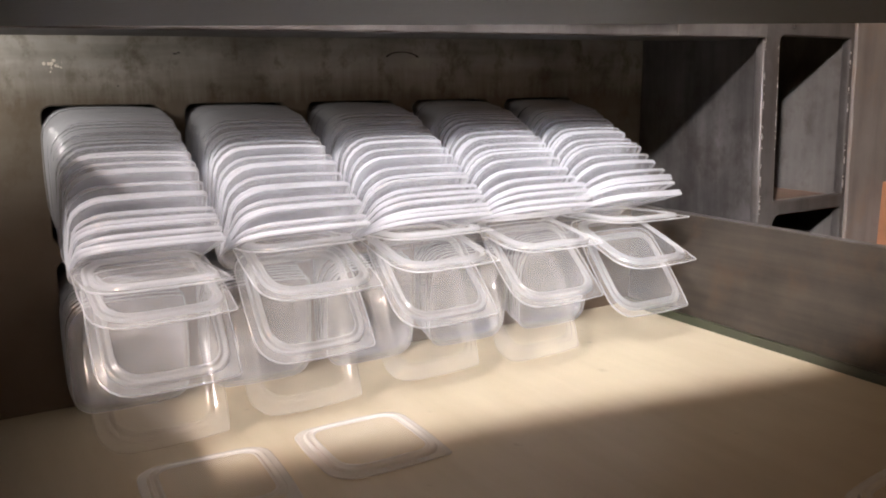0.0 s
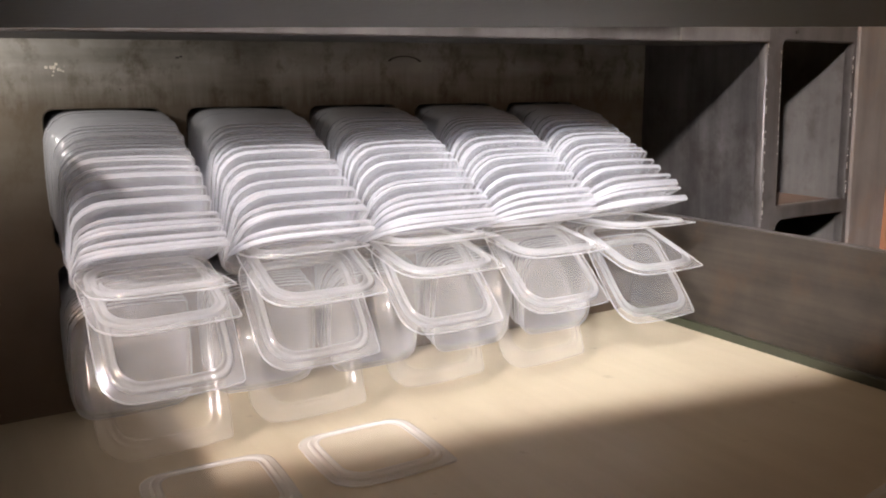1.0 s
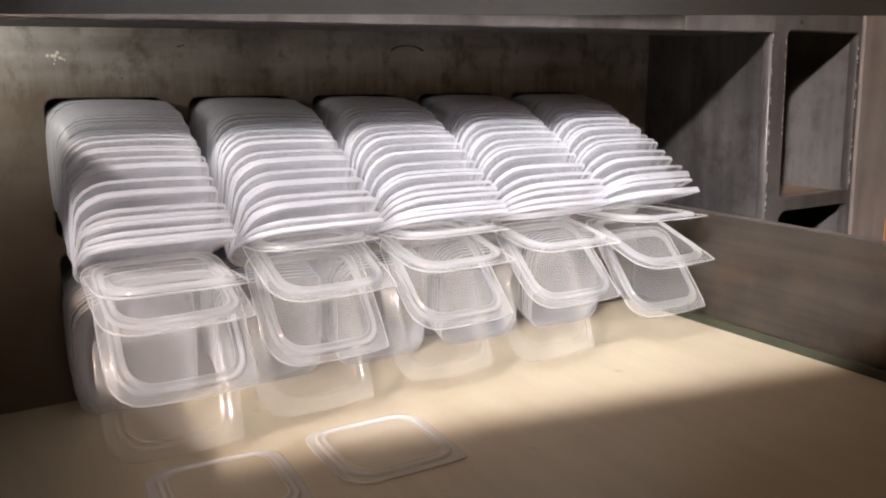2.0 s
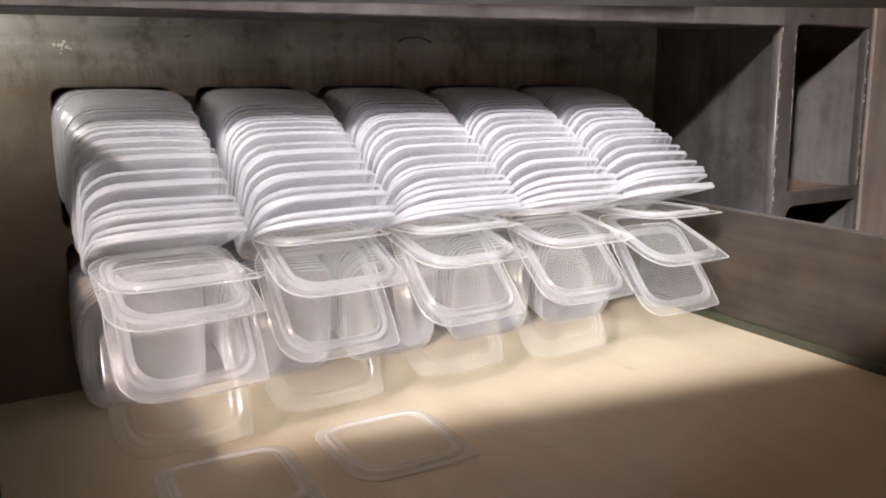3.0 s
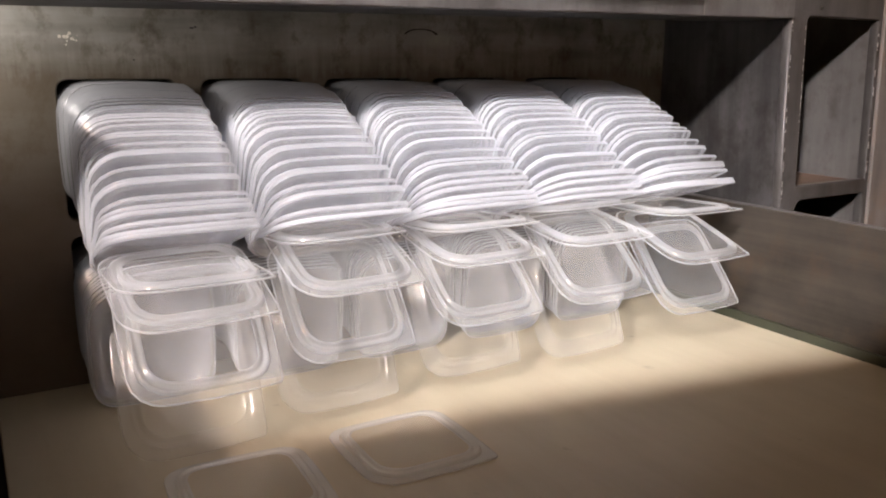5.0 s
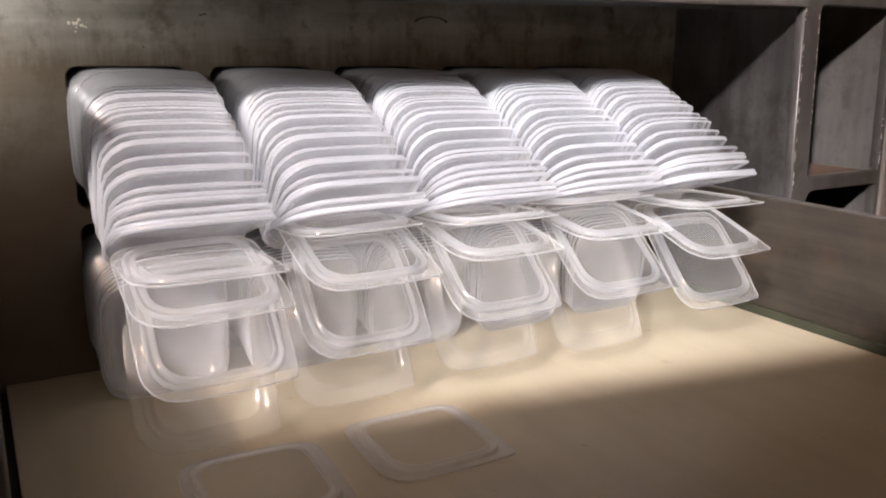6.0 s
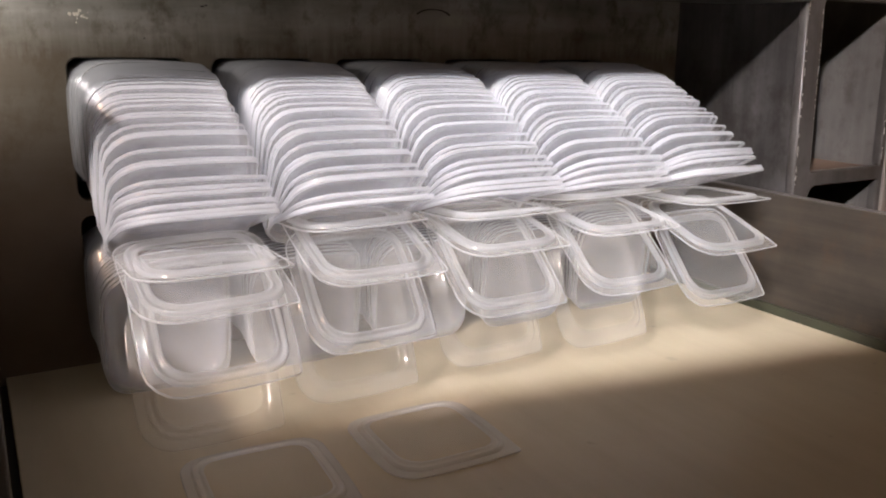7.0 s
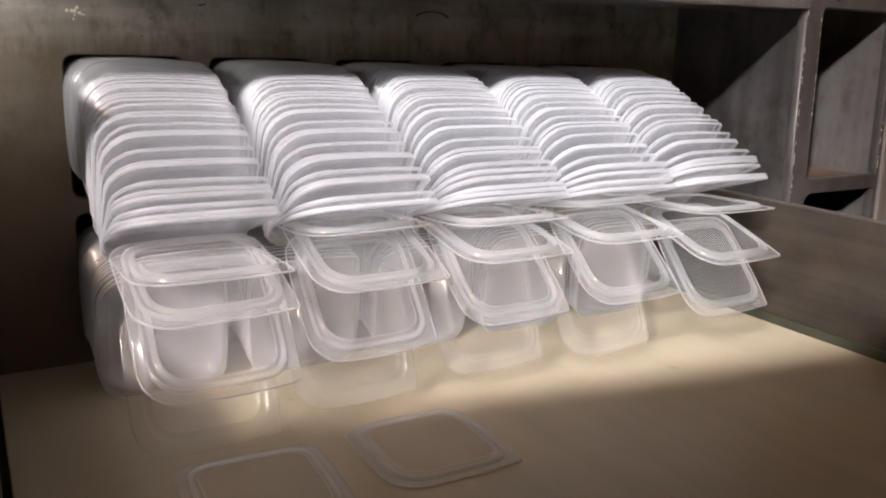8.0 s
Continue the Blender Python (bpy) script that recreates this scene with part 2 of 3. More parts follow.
chute = box(-0.92, SIDE, 0.16, 0.18, -0.06, 0.46)
for j in range(COLUMNS + 1):
    box(j * PITCH - 0.017, j * PITCH - 0.003, 0.0265, 0.16, 0.0, 0.31, 0, chute)
box(-0.90, SIDE, 0.0265, 0.16, 0.302, 0.312, 0, chute)
box(-0.90, SIDE, 0.0265, 0.16, 0.142, 0.154, 0, chute)
tagged(link_mesh("wall_chute", chute, DARK_STEEL), "dark steel stacking chutes behind the wall openings", "chute", kind="structure")

# unseen cover, added to keep light from above off the back wall
top_shade = box(-0.90, 1.10, -0.109, 0.18, 0.400, 0.420)
tagged(link_mesh("ceiling", top_shade, DARK_STEEL), "unseen dark steel cover that keeps light off the back wall", "cover", kind="structure")

SIDE_STEEL = steel("side_steel", (0.022, 0.020, 0.019), (0.105, 0.098, 0.095), (0.02, 0.014, 0.01), 0.55, (0.3, 0.5), (50, 50, 3), 0.5)
side = box(SIDE, SIDE + 0.019, FRONT + 0.012, 0.18, -0.06, 0.46)
tagged(link_mesh("wall_side", side, SIDE_STEEL), "worn steel side plate of the outfeed bay", "wall", kind="structure")

FACE_STEEL = steel("face_steel", (0.032, 0.029, 0.027), (0.105, 0.096, 0.090), (0.022, 0.015, 0.011), 0.4, (0.35, 0.6), (40, 40, 4), 0.45)
# right-hand frame face with two windows, and the long front beam over the bay
w1 = rounded(0.773, 0.914, 0.165, 0.366, (0.004, 0.004, 0.004, 0.009))
w2 = rounded(0.772, 0.912, 0.040, 0.151, (0.004, 0.004, 0.004, 0.016))
face = plate("frame_face", [(SIDE - 0.004, -0.06), (0.9185, -0.06), (0.9185, 0.46), (SIDE - 0.004, 0.46)], [w1, w2], FRONT, FRONT + 0.012, FACE_STEEL, 0.002)
tagged(face, "worn steel front frame with two window openings", "machine frame", kind="structure")
# paler steel than the cell: the light on the jamb is put into colour
jamb = box(0.9145, 0.9190, FRONT + 0.0125, 0.03, -0.06, 0.46)
tagged(link_mesh("wall_jamb", jamb, FRAME_STEEL), "worn steel jamb inside the frame windows", "machine frame", kind="structure")
cells = bmesh.new()
box(SIDE + 0.0195, 0.919, 0.0305, 0.045, -0.06, 0.46, 0, cells)
tagged(link_mesh("wall_cell", cells, SIDE_STEEL), "steel cell walls and shelf behind the frame windows", "machine frame", kind="structure")
shelf = box(SIDE + 0.0195, 0.9140, FRONT + 0.0125, 0.03, 0.1512, 0.1645, 0.001)
tagged(link_mesh("window_shelf", shelf, RUST_STEEL), "rust brown steel shelf inside the frame window", "shelf", kind="structure")
cheek = box(0.9195, 1.08, FRONT - 0.004, 0.05, -0.06, 0.46, 0.002)
tagged(link_mesh("wall_cheek", cheek, CHEEK_STEEL), "brownish worn steel cheek of the machine frame", "machine frame", kind="structure")

# the whole end frame leans outwards a little towards its foot
for name in ("frame_face", "wall_side", "wall_jamb", "window_shelf", "wall_cheek", "wall_cell"):
    for v in bpy.data.objects[name].data.vertices:
        v.co.x += 0.052 * (0.361 - v.co.z)

bm = bmesh.new()
prof = [(FRONT - 0.003, 0.0), (FRONT - 0.003, 0.10), (-0.110, 0.10), (-0.110, 0.0)]
ends = []
for x in (-0.90, SIDE - 0.0045):
    low = 0.3488 + 0.0155 * (x + 0.04)
    ends.append([bm.verts.new((x, y, low + h)) for y, h in prof])
for k in range(4):
    bm.faces.new((ends[0][k], ends[0][(k + 1) % 4], ends[1][(k + 1) % 4], ends[1][k]))
bm.faces.new(ends[0][::-1]), bm.faces.new(ends[1])
bmesh.ops.recalc_face_normals(bm, faces=bm.faces[:])
bmesh.ops.bevel(bm, geom=bm.edges[:], offset=0.0012, segments=2, affect="EDGES")
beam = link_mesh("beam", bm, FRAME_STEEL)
# underside shade is put into the colour: darker steel on downward faces
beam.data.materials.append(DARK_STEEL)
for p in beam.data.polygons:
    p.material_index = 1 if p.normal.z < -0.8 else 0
tagged(beam, "long worn steel front beam above the bay", "beam", kind="structure")

# unseen bar over the stacks, added to shade the lids near the wall
rail = box(-0.90, 0.45, -0.31, -0.212, 0.456, 0.470, 0.001)
tagged(link_mesh("shade_bar", rail, DARK_STEEL), "unseen dark steel bar that shades the upright lids", "rail", kind="structure")

# bolt hole in the frame face
bolt = bmesh.new()
bmesh.ops.create_cone(bolt, cap_ends=True, segments=12, radius1=0.0026, radius2=0.0022, depth=0.002)
b = link_mesh("screw", bolt, DARK_STEEL)
b.matrix_world = pose(0.798, FRONT - 0.001, 0.3745, 90, 0, 0)
tagged(b, "small dark screw head in the steel frame", "screw")

# small stop blocks between the far openings
for k in range(2):
    stop = box(0.3760 + PITCH * k, 0.3890 + PITCH * k, -0.005, -0.0005, 0.2660, 0.2805, 0.0008)
    tagged(link_mesh("stop_block", stop, RUST_STEEL), "small brown steel stop block between wall openings", "stop block", "stop blocks on the wall")

# welded seam across the beam
seam = box(0.6005, 0.6018, FRONT - 0.0036, FRONT - 0.0029, 0.3600, 0.4500)
tagged(link_mesh("seam", seam, CHEEK_STEEL), "thin pale joint line across the steel beam", "seam", kind="structure")

# bare chipped metal along the worn edges of the frame
rnd = random.Random(11)
chips = bmesh.new()
for x, y, z0, z1, count in ((SIDE - 0.0038, FRONT + 0.0005, 0.150, 0.356, 30), (0.9136, FRONT + 0.0005, 0.172, 0.352, 22), (0.7724, FRONT + 0.0005, 0.175, 0.35, 16)):
    for k in range(count):
        z = rnd.uniform(z0, z1)
        w, h = rnd.uniform(0.0002, 0.0008), rnd.uniform(0.0008, 0.006)
        lean = 0.052 * (0.361 - z)
        box(x + lean - w / 2, x + lean + w / 2, y - 0.0009, y + 0.0012, z, z + h, 0, chips)
tagged(link_mesh("edge_chips", chips, BRIGHT_STEEL), "bright chipped metal along the worn frame edges", "worn edge", kind="stuff")

# paint flecks and scorch marks on the back wall
flecks = bmesh.new()
for k in range(18):
    x, z = 0.015 + rnd.gauss(0, 0.0038), 0.330 + rnd.gauss(0, 0.0030)
    r = rnd.uniform(0.0004, 0.0018)
    bmesh.ops.create_uvsphere(flecks, u_segments=7, v_segments=4, radius=r, matrix=Matrix.Translation((x, -0.0002, z)) @ Matrix.Diagonal((1, 0.3, 1, 1)))
tagged(link_mesh("paint_flecks", flecks, FLECK_PAINT), "pale dried splashes on the grey wall", "splash", kind="stuff")
mark = bmesh.new()
for k in range(26):
    a = radians(20 + 140 * k / 25)
    x, z = 0.378 + 0.021 * math.cos(a), 0.338 + 0.008 * math.sin(a)
    box(x - 0.0014, x + 0.0014, -0.0005, 0.0002, z - 0.0006, z + 0.0006, 0, mark)
for x, z, w in ((0.125, 0.3405, 0.0035), (0.1285, 0.3415, 0.0025), (0.070, 0.310, 0.0012)):
    box(x - w / 2, x + w / 2, -0.0005, 0.0002, z - 0.0007, z + 0.0007, 0, mark)
tagged(link_mesh("scratches", mark, DARK_STEEL), "dark scratches and a worn ring on the wall", "scratch", kind="stuff")

# guard bar over the front of the belt
bm = bmesh.new()
ends = []
for x in (-1.3, 1.9):
    y, z = -0.408 - 0.200 * x, 0.3400 + 0.023 * x
    corners = ((x, y, z), (x, y - 0.02, z + 0.05), (x, y - 1.90, z + 0.10), (x, y - 1.90, z + 0.04))
    ends.append([bm.verts.new((0.54 * px - 0.0361, 0.54 * py - 0.3800, 0.54 * pz + 0.1421)) for px, py, pz in corners])
for k in range(4):
    bm.faces.new((ends[0][k], ends[0][(k + 1) % 4], ends[1][(k + 1) % 4], ends[1][k]))
bm.faces.new(ends[0][::-1]), bm.faces.new(ends[1])
bmesh.ops.recalc_face_normals(bm, faces=bm.faces[:])
bmesh.ops.bevel(bm, geom=bm.edges[:], offset=0.003, segments=2, affect="EDGES")
tagged(link_mesh("guard_bar", bm, GREEN_PAINT), "dark green painted guard bar over the belt", "guard", kind="structure")
# unseen sheet cut to shape, added to bound the lamp's patch on the belt
mask_bm = bmesh.new()
shape = [(-1.60, -1.30), (-0.462, -1.30), (-0.462, -0.452), (-0.400, -0.434), (-0.290, -0.400), (-0.290, -0.213), (-1.60, -0.213)]
low = [mask_bm.verts.new((x, y, 0.348)) for x, y in shape]
high = [mask_bm.verts.new((x, y, 0.360)) for x, y in shape]
for k in range(7):
    mask_bm.faces.new((low[k], low[(k + 1) % 7], high[(k + 1) % 7], high[k]))
mask_bm.faces.new(low[::-1]), mask_bm.faces.new(high)
bmesh.ops.recalc_face_normals(mask_bm, faces=mask_bm.faces[:])
tagged(link_mesh("light_mask", mask_bm, GREEN_PAINT), "unseen dark green sheet that masks the lamp's light", "guard", kind="structure")
# unseen shield, added to keep the fill light off lids and lower wall
tray = box(-0.30, -0.066, -0.24, -0.160, 0.309, 0.313, 0.001)
tagged(link_mesh("fill_shield", tray, GREEN_PAINT), "unseen green shield that keeps the fill light off the lids", "tray", kind="structure")
# unseen end guide, added to shade the lower left of the back wall
left = box(-0.092, -0.082, -1.6, -0.004, -0.0075, 0.142, 0.001)
tagged(link_mesh("end_guide", left, GUIDE_STEEL), "unseen low steel end guide that shades the wall's foot", "guide plate", kind="structure")

# belt with its bed, the side guide and its green strip
belt_bm = box(-0.076, 0.732, -1.9, 0.10, -0.004, 0.0, 0.0012)
belt = tagged(link_mesh("conveyor_belt", belt_bm, BELT), "cream fabric conveyor belt with faint smears", "conveyor belt", kind="structure")
bed = box(-0.90, 1.05, -1.85, 0.0, -0.070, -0.008)
tagged(link_mesh("conveyor_bed", bed, DARK_STEEL), "dark steel conveyor bed under the belt", "conveyor", kind="structure")
strip = box(0.7335, 0.7400, -1.8, -0.002, -0.0078, 0.010, 0.001)
tagged(link_mesh("belt_strip", strip, STRIP_PAINT), "dark green edge strip beside the belt", "strip", kind="structure")

guide_bm = bmesh.new()
n = 40
rows = []
for k in range(n + 1):
    y = -0.004 - 1.6 * k / n
    top = 0.142
    rows.append([guide_bm.verts.new((x, y, z)) for x, z in ((0.7405, -0.0075), (0.7405, top), (0.7505, top), (0.7505, -0.0075))])
for a, c in zip(rows, rows[1:]):
    for k in range(4):
        guide_bm.faces.new((a[k], a[(k + 1) % 4], c[(k + 1) % 4], c[k]))
guide_bm.faces.new(rows[0]), guide_bm.faces.new(rows[-1][::-1])
bmesh.ops.recalc_face_normals(guide_bm, faces=guide_bm.faces[:])
tagged(link_mesh("side_guide", guide_bm, GUIDE_STEEL), "low brushed steel side guide along the belt", "guide plate", kind="structure")

# edge highlight put into colour: a paler steel strip along the guide's top
lip = box(0.7402, 0.7500, -1.6, -0.006, 0.1424, 0.1436, 0.0004)
tagged(link_mesh("guide_lip", lip, FRAME_STEEL), "pale top edge of the side guide, highlight put into the colour", "guide plate", kind="structure")
post = box(1.005, 1.045, FRONT - 0.030, FRONT - 0.0045, -0.06, 0.178, 0.002)
tagged(link_mesh("post", post, ORANGE_PAINT), "faded orange painted post beside the frame", "post", kind="structure")

# the hall around the machine
hall = [("floor", (-4, 3, -4, 3, -0.95, -0.90), FLOOR_PAINT), ("hall_ceiling", (-4, 3, -4, 3, 2.6, 2.65), HALL_PAINT),
        ("wall_north", (-4, 3, 3, 3.1, -0.9, 2.6), HALL_PAINT), ("wall_south", (-4, 3, -4.1, -4, -0.9, 2.6), HALL_PAINT),
        ("wall_west", (-4.1, -4, -4, 3, -0.9, 2.6), HALL_PAINT), ("wall_east", (3, 3.1, -4, 3, -0.9, 2.6), HALL_PAINT)]
for name, b, mat in hall:
    tagged(link_mesh(name, box(*b), mat), "plain factory hall " + name.split("_")[0], "hall", kind="structure")


# ---- lids ----
LID_W, LID_L = 0.107, 0.108


def ring_strip(loops, cap=False):
    """A mesh that joins outlines of equal count, given as (outline, height)."""
    bm = bmesh.new()
    rows = [[bm.verts.new((x, y, z)) for x, y in pts] for pts, z in loops]
    for a, c in zip(rows, rows[1:]):
        for k in range(len(a)):
            bm.faces.new((a[k], a[(k + 1) % len(a)], c[(k + 1) % len(a)], c[k]))
    if cap:
        bm.faces.new(rows[-1])
    return bm


def lid_loop(inset, r):
    # the low-x, high-y corner carries the peel tab and stays sharp on the flange
    tab = 0.0035 if inset < 0.002 else r
    pts = rounded(-LID_W / 2 + inset, LID_W / 2 - inset, inset, LID_L - inset, (r, r, r + 0.006, tab), 4)
    out = []
    for i, (x, y) in enumerate(pts):
        out.append((x, y))
        if i % 5 == 4:                      # end of a corner: points along the straight side
            x1, y1 = pts[(i + 1) % len(pts)]
            out += [(x + (x1 - x) * f / 5, y + (y1 - y) * f / 5) for f in range(1, 5)]
    # the sides of the lid belly out a little
    full = []
    for x, y in out:
        u, v = x / (LID_W / 2), (y - LID_L / 2) / (LID_L / 2)
        full.append((x + 0.0022 * u * (1 - min(1, v * v)), y + 0.0026 * v * (1 - min(1, u * u))))
    return full


def make_lid(edge_mat, flange_mat, rim_mat, panel_mat, rise=1.0):
    lid = new("lid")
    edge = ring_strip([(lid_loop(0.0007, 0.016), -0.0010), (lid_loop(0.0, 0.016), -0.0004), (lid_loop(0.0002, 0.016), 0.0004), (lid_loop(0.0009, 0.016), 0.0006)])
    flange = ring_strip([(lid_loop(0.0009, 0.016), 0.0006), (lid_loop(0.0068, 0.015), 0.0004)])
    rim = ring_strip([(lid_loop(0.0068, 0.015), 0.0004), (lid_loop(0.0074, 0.015), 0.0030), (lid_loop(0.0084, 0.0145), 0.0038),
                      (lid_loop(0.0096, 0.014), 0.0030), (lid_loop(0.0108, 0.0135), 0.0018), (lid_loop(0.0124, 0.013), 0.0018),
                      (lid_loop(0.0132, 0.0125), 0.0034), (lid_loop(0.0142, 0.012), 0.0040), (lid_loop(0.0154, 0.0115), 0.0034)])
    panel = ring_strip([(lid_loop(0.0154, 0.0115), 0.0034), (lid_loop(0.0172, 0.011), 0.0016), (lid_loop(0.028, 0.008), 0.0012)], True)
    for bm in (rim, panel):
        for v in bm.verts:
            v.co.z *= rise
    part("edge", edge, edge_mat, lid, "thin bright cut edge of the lid", smooth=True)
    part("flange", flange, flange_mat, lid, smooth=True)
    part("rim", rim, rim_mat, lid, "raised double bead of the lid", smooth=True)
    part("panel", panel, panel_mat, lid, smooth=True)
    return lid


def make_stack_lid():
    """A lid seen edge-on in its stack: rolled outer edge, narrow flange and a shallow conical dome."""
    lid = new("lid")
    edge = ring_strip([(lid_loop(0.0010, 0.017), 0.0026), (lid_loop(0.0003, 0.017), 0.0015), (lid_loop(0.0001, 0.017), 0.0004),
                       (lid_loop(0.0004, 0.017), -0.0004), (lid_loop(0.0013, 0.017), -0.0009)])
    flange = ring_strip([(lid_loop(0.0013, 0.017), -0.0009), (lid_loop(0.0026, 0.0165), -0.0012), (lid_loop(0.0045, 0.016), -0.0012), (lid_loop(0.0066, 0.015), -0.0005)])
    rim = ring_strip([(lid_loop(0.0066, 0.015), -0.0005), (lid_loop(0.0078, 0.0145), 0.0022), (lid_loop(0.0094, 0.014), 0.0046), (lid_loop(0.0120, 0.013), 0.0060)])
    panel = ring_strip([(lid_loop(0.0120, 0.013), 0.0060), (lid_loop(0.0170, 0.011), 0.0064), (lid_loop(0.028, 0.008), 0.0062)], True)
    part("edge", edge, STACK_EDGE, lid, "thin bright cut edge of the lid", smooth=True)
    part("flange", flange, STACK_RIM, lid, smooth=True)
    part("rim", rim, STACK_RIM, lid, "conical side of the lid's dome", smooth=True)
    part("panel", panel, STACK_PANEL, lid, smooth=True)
    return lid


def lid_pose(cx, tip_y, tip_z, angle, swing=0.0, lean=0.0):
    """Pose of a lid by the middle of its outer edge; angle: 90 upright, 0 flat with the dome up, -90 hanging."""
    c, s = math.cos(radians(angle)), math.sin(radians(angle))
    turn = Matrix(((-1, 0, 0, 0), (0, -c, s, 0), (0, s, c, 0), (0, 0, 0, 1)))
    return Matrix.Translation((cx, tip_y, tip_z)) @ pose(0, 0, 0, 0, lean, swing) @ turn @ Matrix.Translation((0, -LID_L, 0))


# outer edge of the curling stack: y, z, angle
CURL = [(0.130, 0.2880, 90), (0.000, 0.2880, 90), (-0.045, 0.2790, 86), (-0.087, 0.2590, 77), (-0.110, 0.2475, 69), (-0.134, 0.2340, 60),
        (-0.158, 0.2180, 48), (-0.182, 0.2060, 32), (-0.199, 0.1850, 15), (-0.209, 0.1660, 2)]
# lids that have tipped over the bend, column by column
TIPPED = [
    [(-0.205, 0.158, 2), (-0.224, 0.136, -17), (-0.216, 0.080, -50), (-0.168, 0.014, -62)],
    [(-0.181, 0.172, 3), (-0.214, 0.136, -20), (-0.201, 0.078, -50), (-0.165, 0.018, -64)],
    [(-0.195, 0.171, 4), (-0.210, 0.143, -12), (-0.209, 0.090, -42), (-0.172, 0.027, -66)],
    [(-0.183, 0.177, 8), (-0.210, 0.147, -8), (-0.212, 0.091, -40), (-0.180, 0.026, -66)],
    [(-0.209, 0.164, 2), (-0.224, 0.117, -20), (-0.212, 0.061, -48)],
]
# foremost lids of the lower stacks, standing on the belt: y, angle
STANDING = [(-0.014, 90), (-0.0185, 90), (-0.0235, 89), (-0.029, 88), (-0.035, 87), (-0.042, 85)]
# how far the stacks and the belt have crept out, by second
CREEP = [(0, 0), (0.5, -0.001), (1, -0.005), (1.5, -0.011), (2, -0.017), (2.75, -0.025), (3.5, -0.033), (4, -0.039), (4.5, -0.0385),
         (5.25, -0.047), (6, -0.056), (6.5, -0.0615), (7, -0.0615), (7.5, -0.065), (8, -0.071)]


def along(y):
    for (y0, z0, a0), (y1, z1, a1) in zip(CURL, CURL[1:]):
        if y1 <= y <= y0:
            f = (y - y0) / (y1 - y0)
            return z0 + f * (z1 - z0), a0 + f * (a1 - a0)
    return CURL[-1][1:]


rng = random.Random(4)
lids = []          # (object, pose, sag at the end, jump)
LID = make_lid(LID_EDGE, LID_FLANGE, LID_RIM, LID_PANEL)
STACK_LID = make_stack_lid()
THIN_LID = make_lid(THIN_RIM, THIN_RIM, THIN_RIM, THIN_PANEL)
CLEAR_LID = make_lid(CLEAR_RIM, CLEAR_RIM, CLEAR_RIM, CLEAR_PANEL)
LABELS = {"stack": "translucent white plastic lid nested in a curling stack", "tipped": "clear frosted plastic lid tipped over the end of its stack",
          "resting": "thin clear plastic lid resting its edge on the belt", "standing": "milky plastic lid standing upright in the lower stack", "belt": "translucent plastic lid lying flat on the cream belt"}


def put_lid(m, kind, group, sag=0.0, jump=None):
    ob = copy_thing({"stack": STACK_LID, "tipped": LID, "standing": STACK_LID, "resting": THIN_LID}.get(kind, CLEAR_LID), m)
    tagged(ob, LABELS[kind], "plastic lid", group)
    lids.append((ob, m, sag, jump))
    return ob


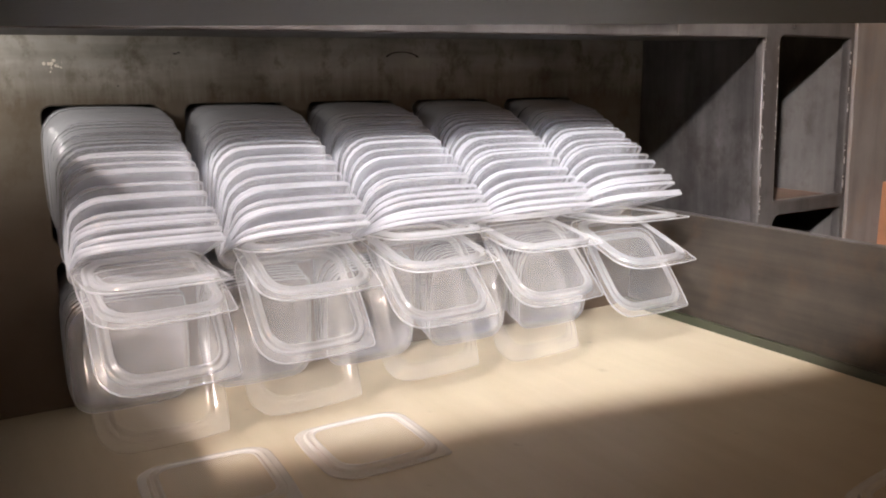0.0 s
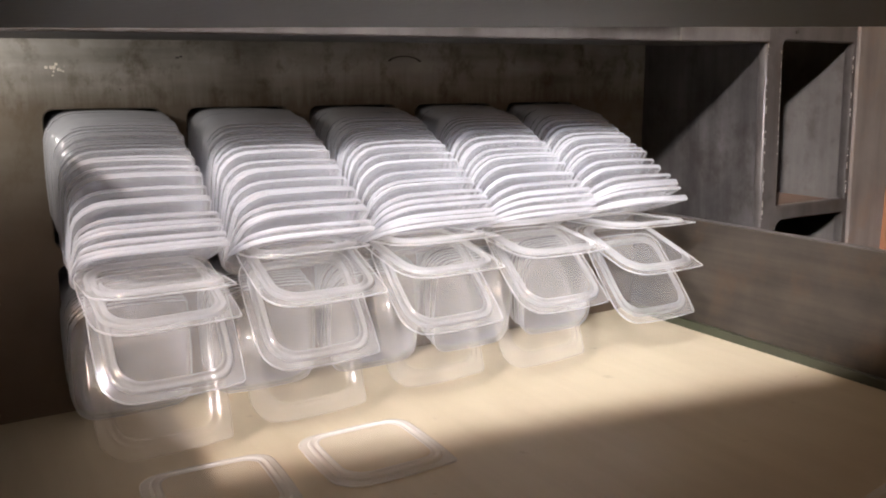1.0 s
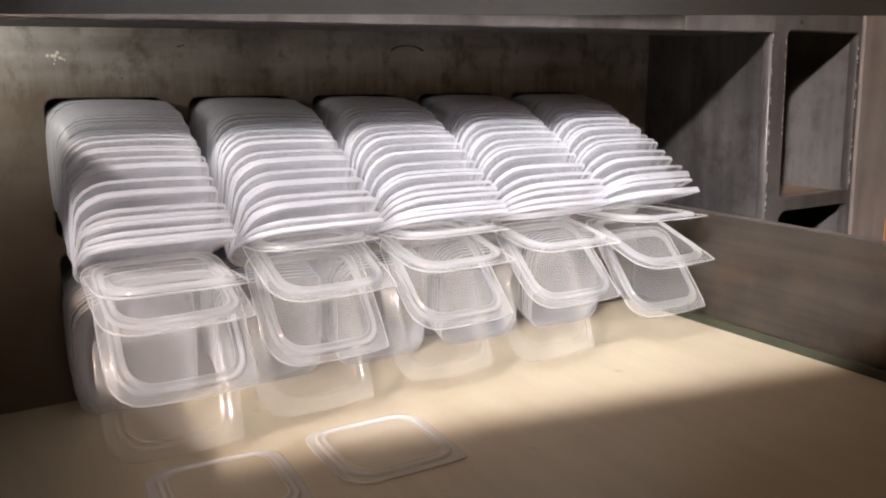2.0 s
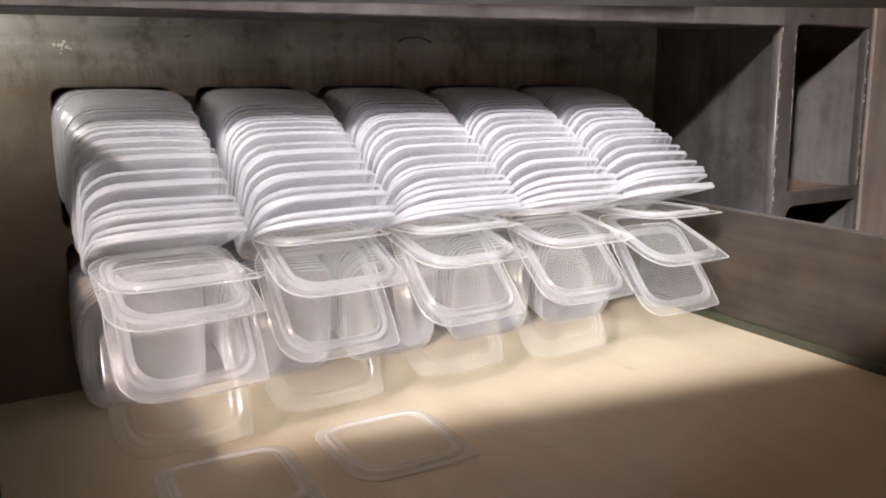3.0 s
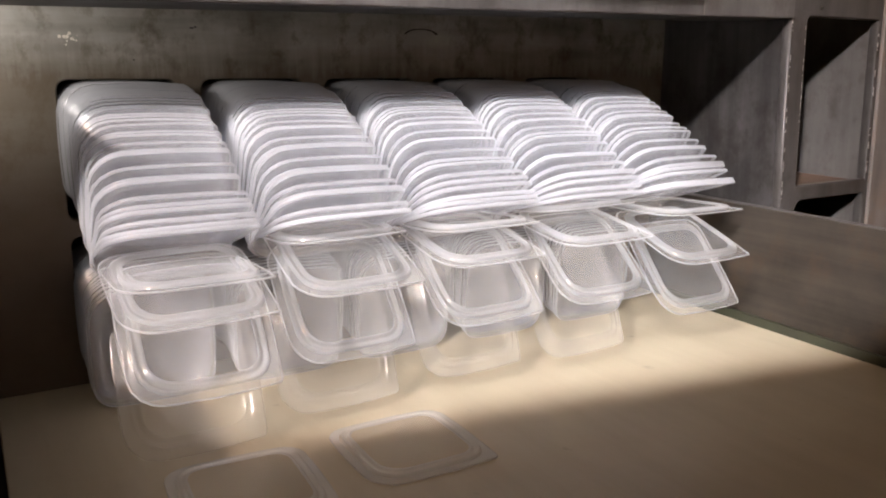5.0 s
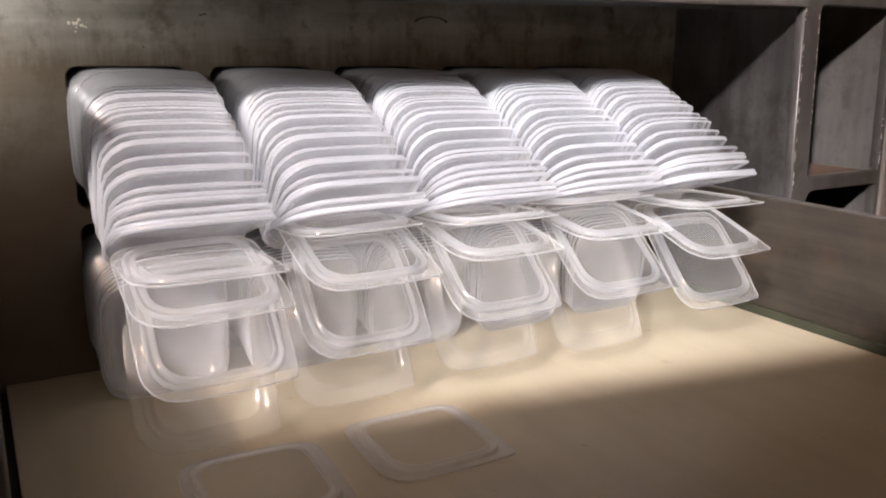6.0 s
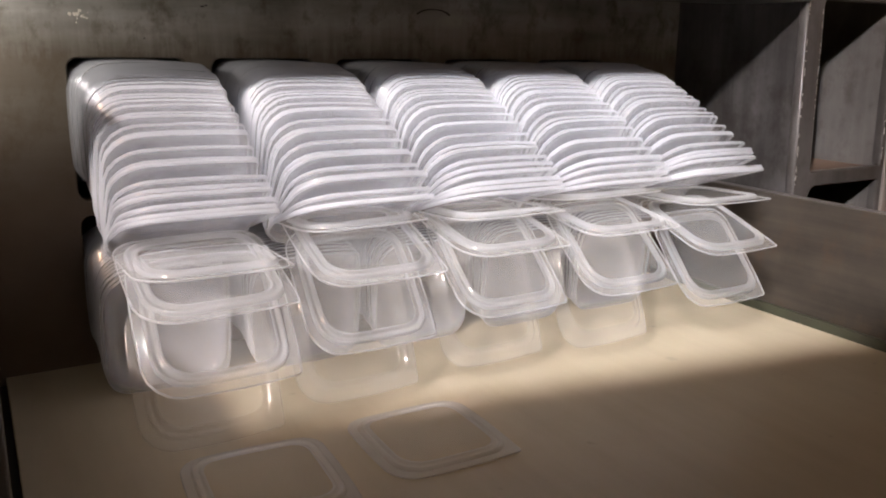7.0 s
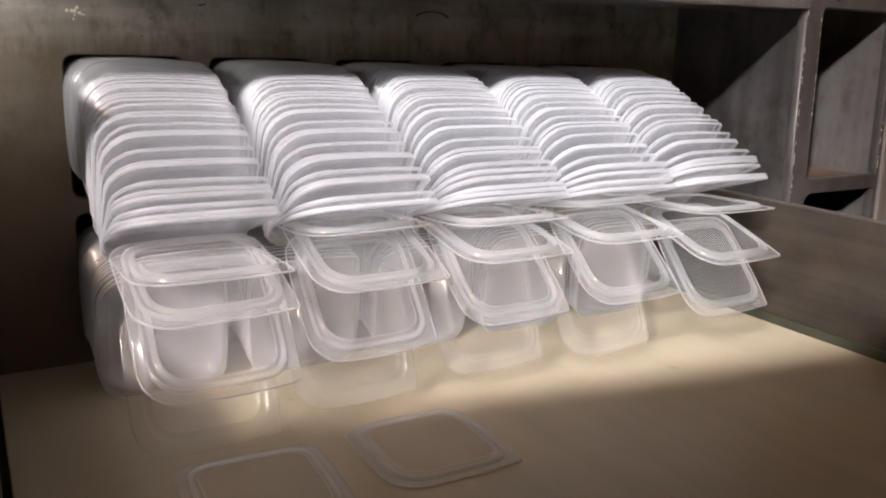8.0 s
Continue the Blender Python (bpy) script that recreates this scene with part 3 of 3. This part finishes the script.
stock = []         # lids still deep in the chutes
for j in range(COLUMNS):
    cx = j * PITCH + HOLE_W / 2
    group = "lids in the stacks"
    depths = [0.118 - 0.0032 * k for k in range(54)]
    depths += [-0.0570, -0.0640, -0.0720, -0.0810, -0.0910, -0.1020, -0.1140, -0.1270, -0.1410, -0.1550, -0.1700, -0.1830, -0.1890, -0.1970]
    depths += [y + 0.0026 for y in depths[55::2]]
    for k, y in enumerate(depths):
        y += rng.uniform(-0.0006, 0.0006) * (0.3 if k < 54 else 3)
        z, a = along(y)
        m = lid_pose(cx + rng.uniform(-0.0012, 0.0012), y, z + rng.uniform(-0.0006, 0.0006), a + rng.uniform(-0.6, 0.6), rng.uniform(-0.7, 0.7), rng.uniform(-0.4, 0.4))
        if k < 42:
            stock.append(m)
        else:
            put_lid(m, "stack", group)
    for y, z, a in TIPPED[j]:
        jump = -0.014 if j == 0 else None
        put_lid(lid_pose(cx + rng.uniform(-0.001, 0.003), y, z, a, rng.uniform(-1.5, 1.5), rng.uniform(-0.8, 0.8)), "tipped" if z > 0.03 else "resting", group, -0.005 if z > 0.05 else 0.0, jump)
    for k in range(30):
        y = 0.108 - 0.004 * k
        stock.append(lid_pose(cx + rng.uniform(-0.0008, 0.0008), y, 0.1105 + 0.016 * min(1.0, max(0.0, (y + 0.04) / 0.05)), 90))
    for y, a in STANDING:
        z = LID_L * math.sin(radians(a)) + 0.002 + 0.016 * max(0.0, (y + 0.04) / 0.05)
        put_lid(lid_pose(cx + rng.uniform(-0.0015, 0.0015), y, z, a, rng.uniform(-0.8, 0.8)), "standing", group)
put_lid(lid_pose(0.213, -0.286, 0.0014, 0, -1), "belt", "lids on the belt")
put_lid(lid_pose(0.075, -0.291, 0.0014, 0, -3), "belt", "lids on the belt")
put_lid(lid_pose(0.535, -0.610, 0.0014, 0, 6), "belt", "lids on the belt")
pieces = {c.name.split(".")[0]: c.data for c in STACK_LID.children}
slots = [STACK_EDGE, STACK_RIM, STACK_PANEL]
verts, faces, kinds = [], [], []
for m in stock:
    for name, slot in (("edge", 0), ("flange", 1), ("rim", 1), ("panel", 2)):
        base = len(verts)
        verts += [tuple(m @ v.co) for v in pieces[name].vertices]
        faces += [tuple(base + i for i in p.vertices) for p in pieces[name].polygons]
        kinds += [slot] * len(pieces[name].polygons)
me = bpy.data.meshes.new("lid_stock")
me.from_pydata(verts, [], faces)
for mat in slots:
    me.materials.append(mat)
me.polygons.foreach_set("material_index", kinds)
me.polygons.foreach_set("use_smooth", [True] * len(faces))
lid_stock = tagged(new("lid_stock", me), "tightly nested white plastic lids deep in the chutes", "plastic lids", kind="stuff")
for o in (*LID.children, LID, *CLEAR_LID.children, CLEAR_LID, *STACK_LID.children, STACK_LID, *THIN_LID.children, THIN_LID):
    bpy.data.objects.remove(o)


def motions():
    walk(belt, [(t, pose(0, d, 0)) for t, d in CREEP])
    walk(lid_stock, [(t, pose(0, d, 0)) for t, d in CREEP])
    for ob, m, sag, jump in lids:
        rows = []
        for t, d in CREEP:
            extra = jump if jump and t > 1.6 else 0.0
            rows.append((t, Matrix.Translation((0, d + extra, sag * d / -0.071)) @ m))
            if jump and t == 1.5:
                rows.append((1.6, Matrix.Translation((0, -0.0123 + jump, sag * 0.17)) @ m))
        walk(ob, rows)


motions()
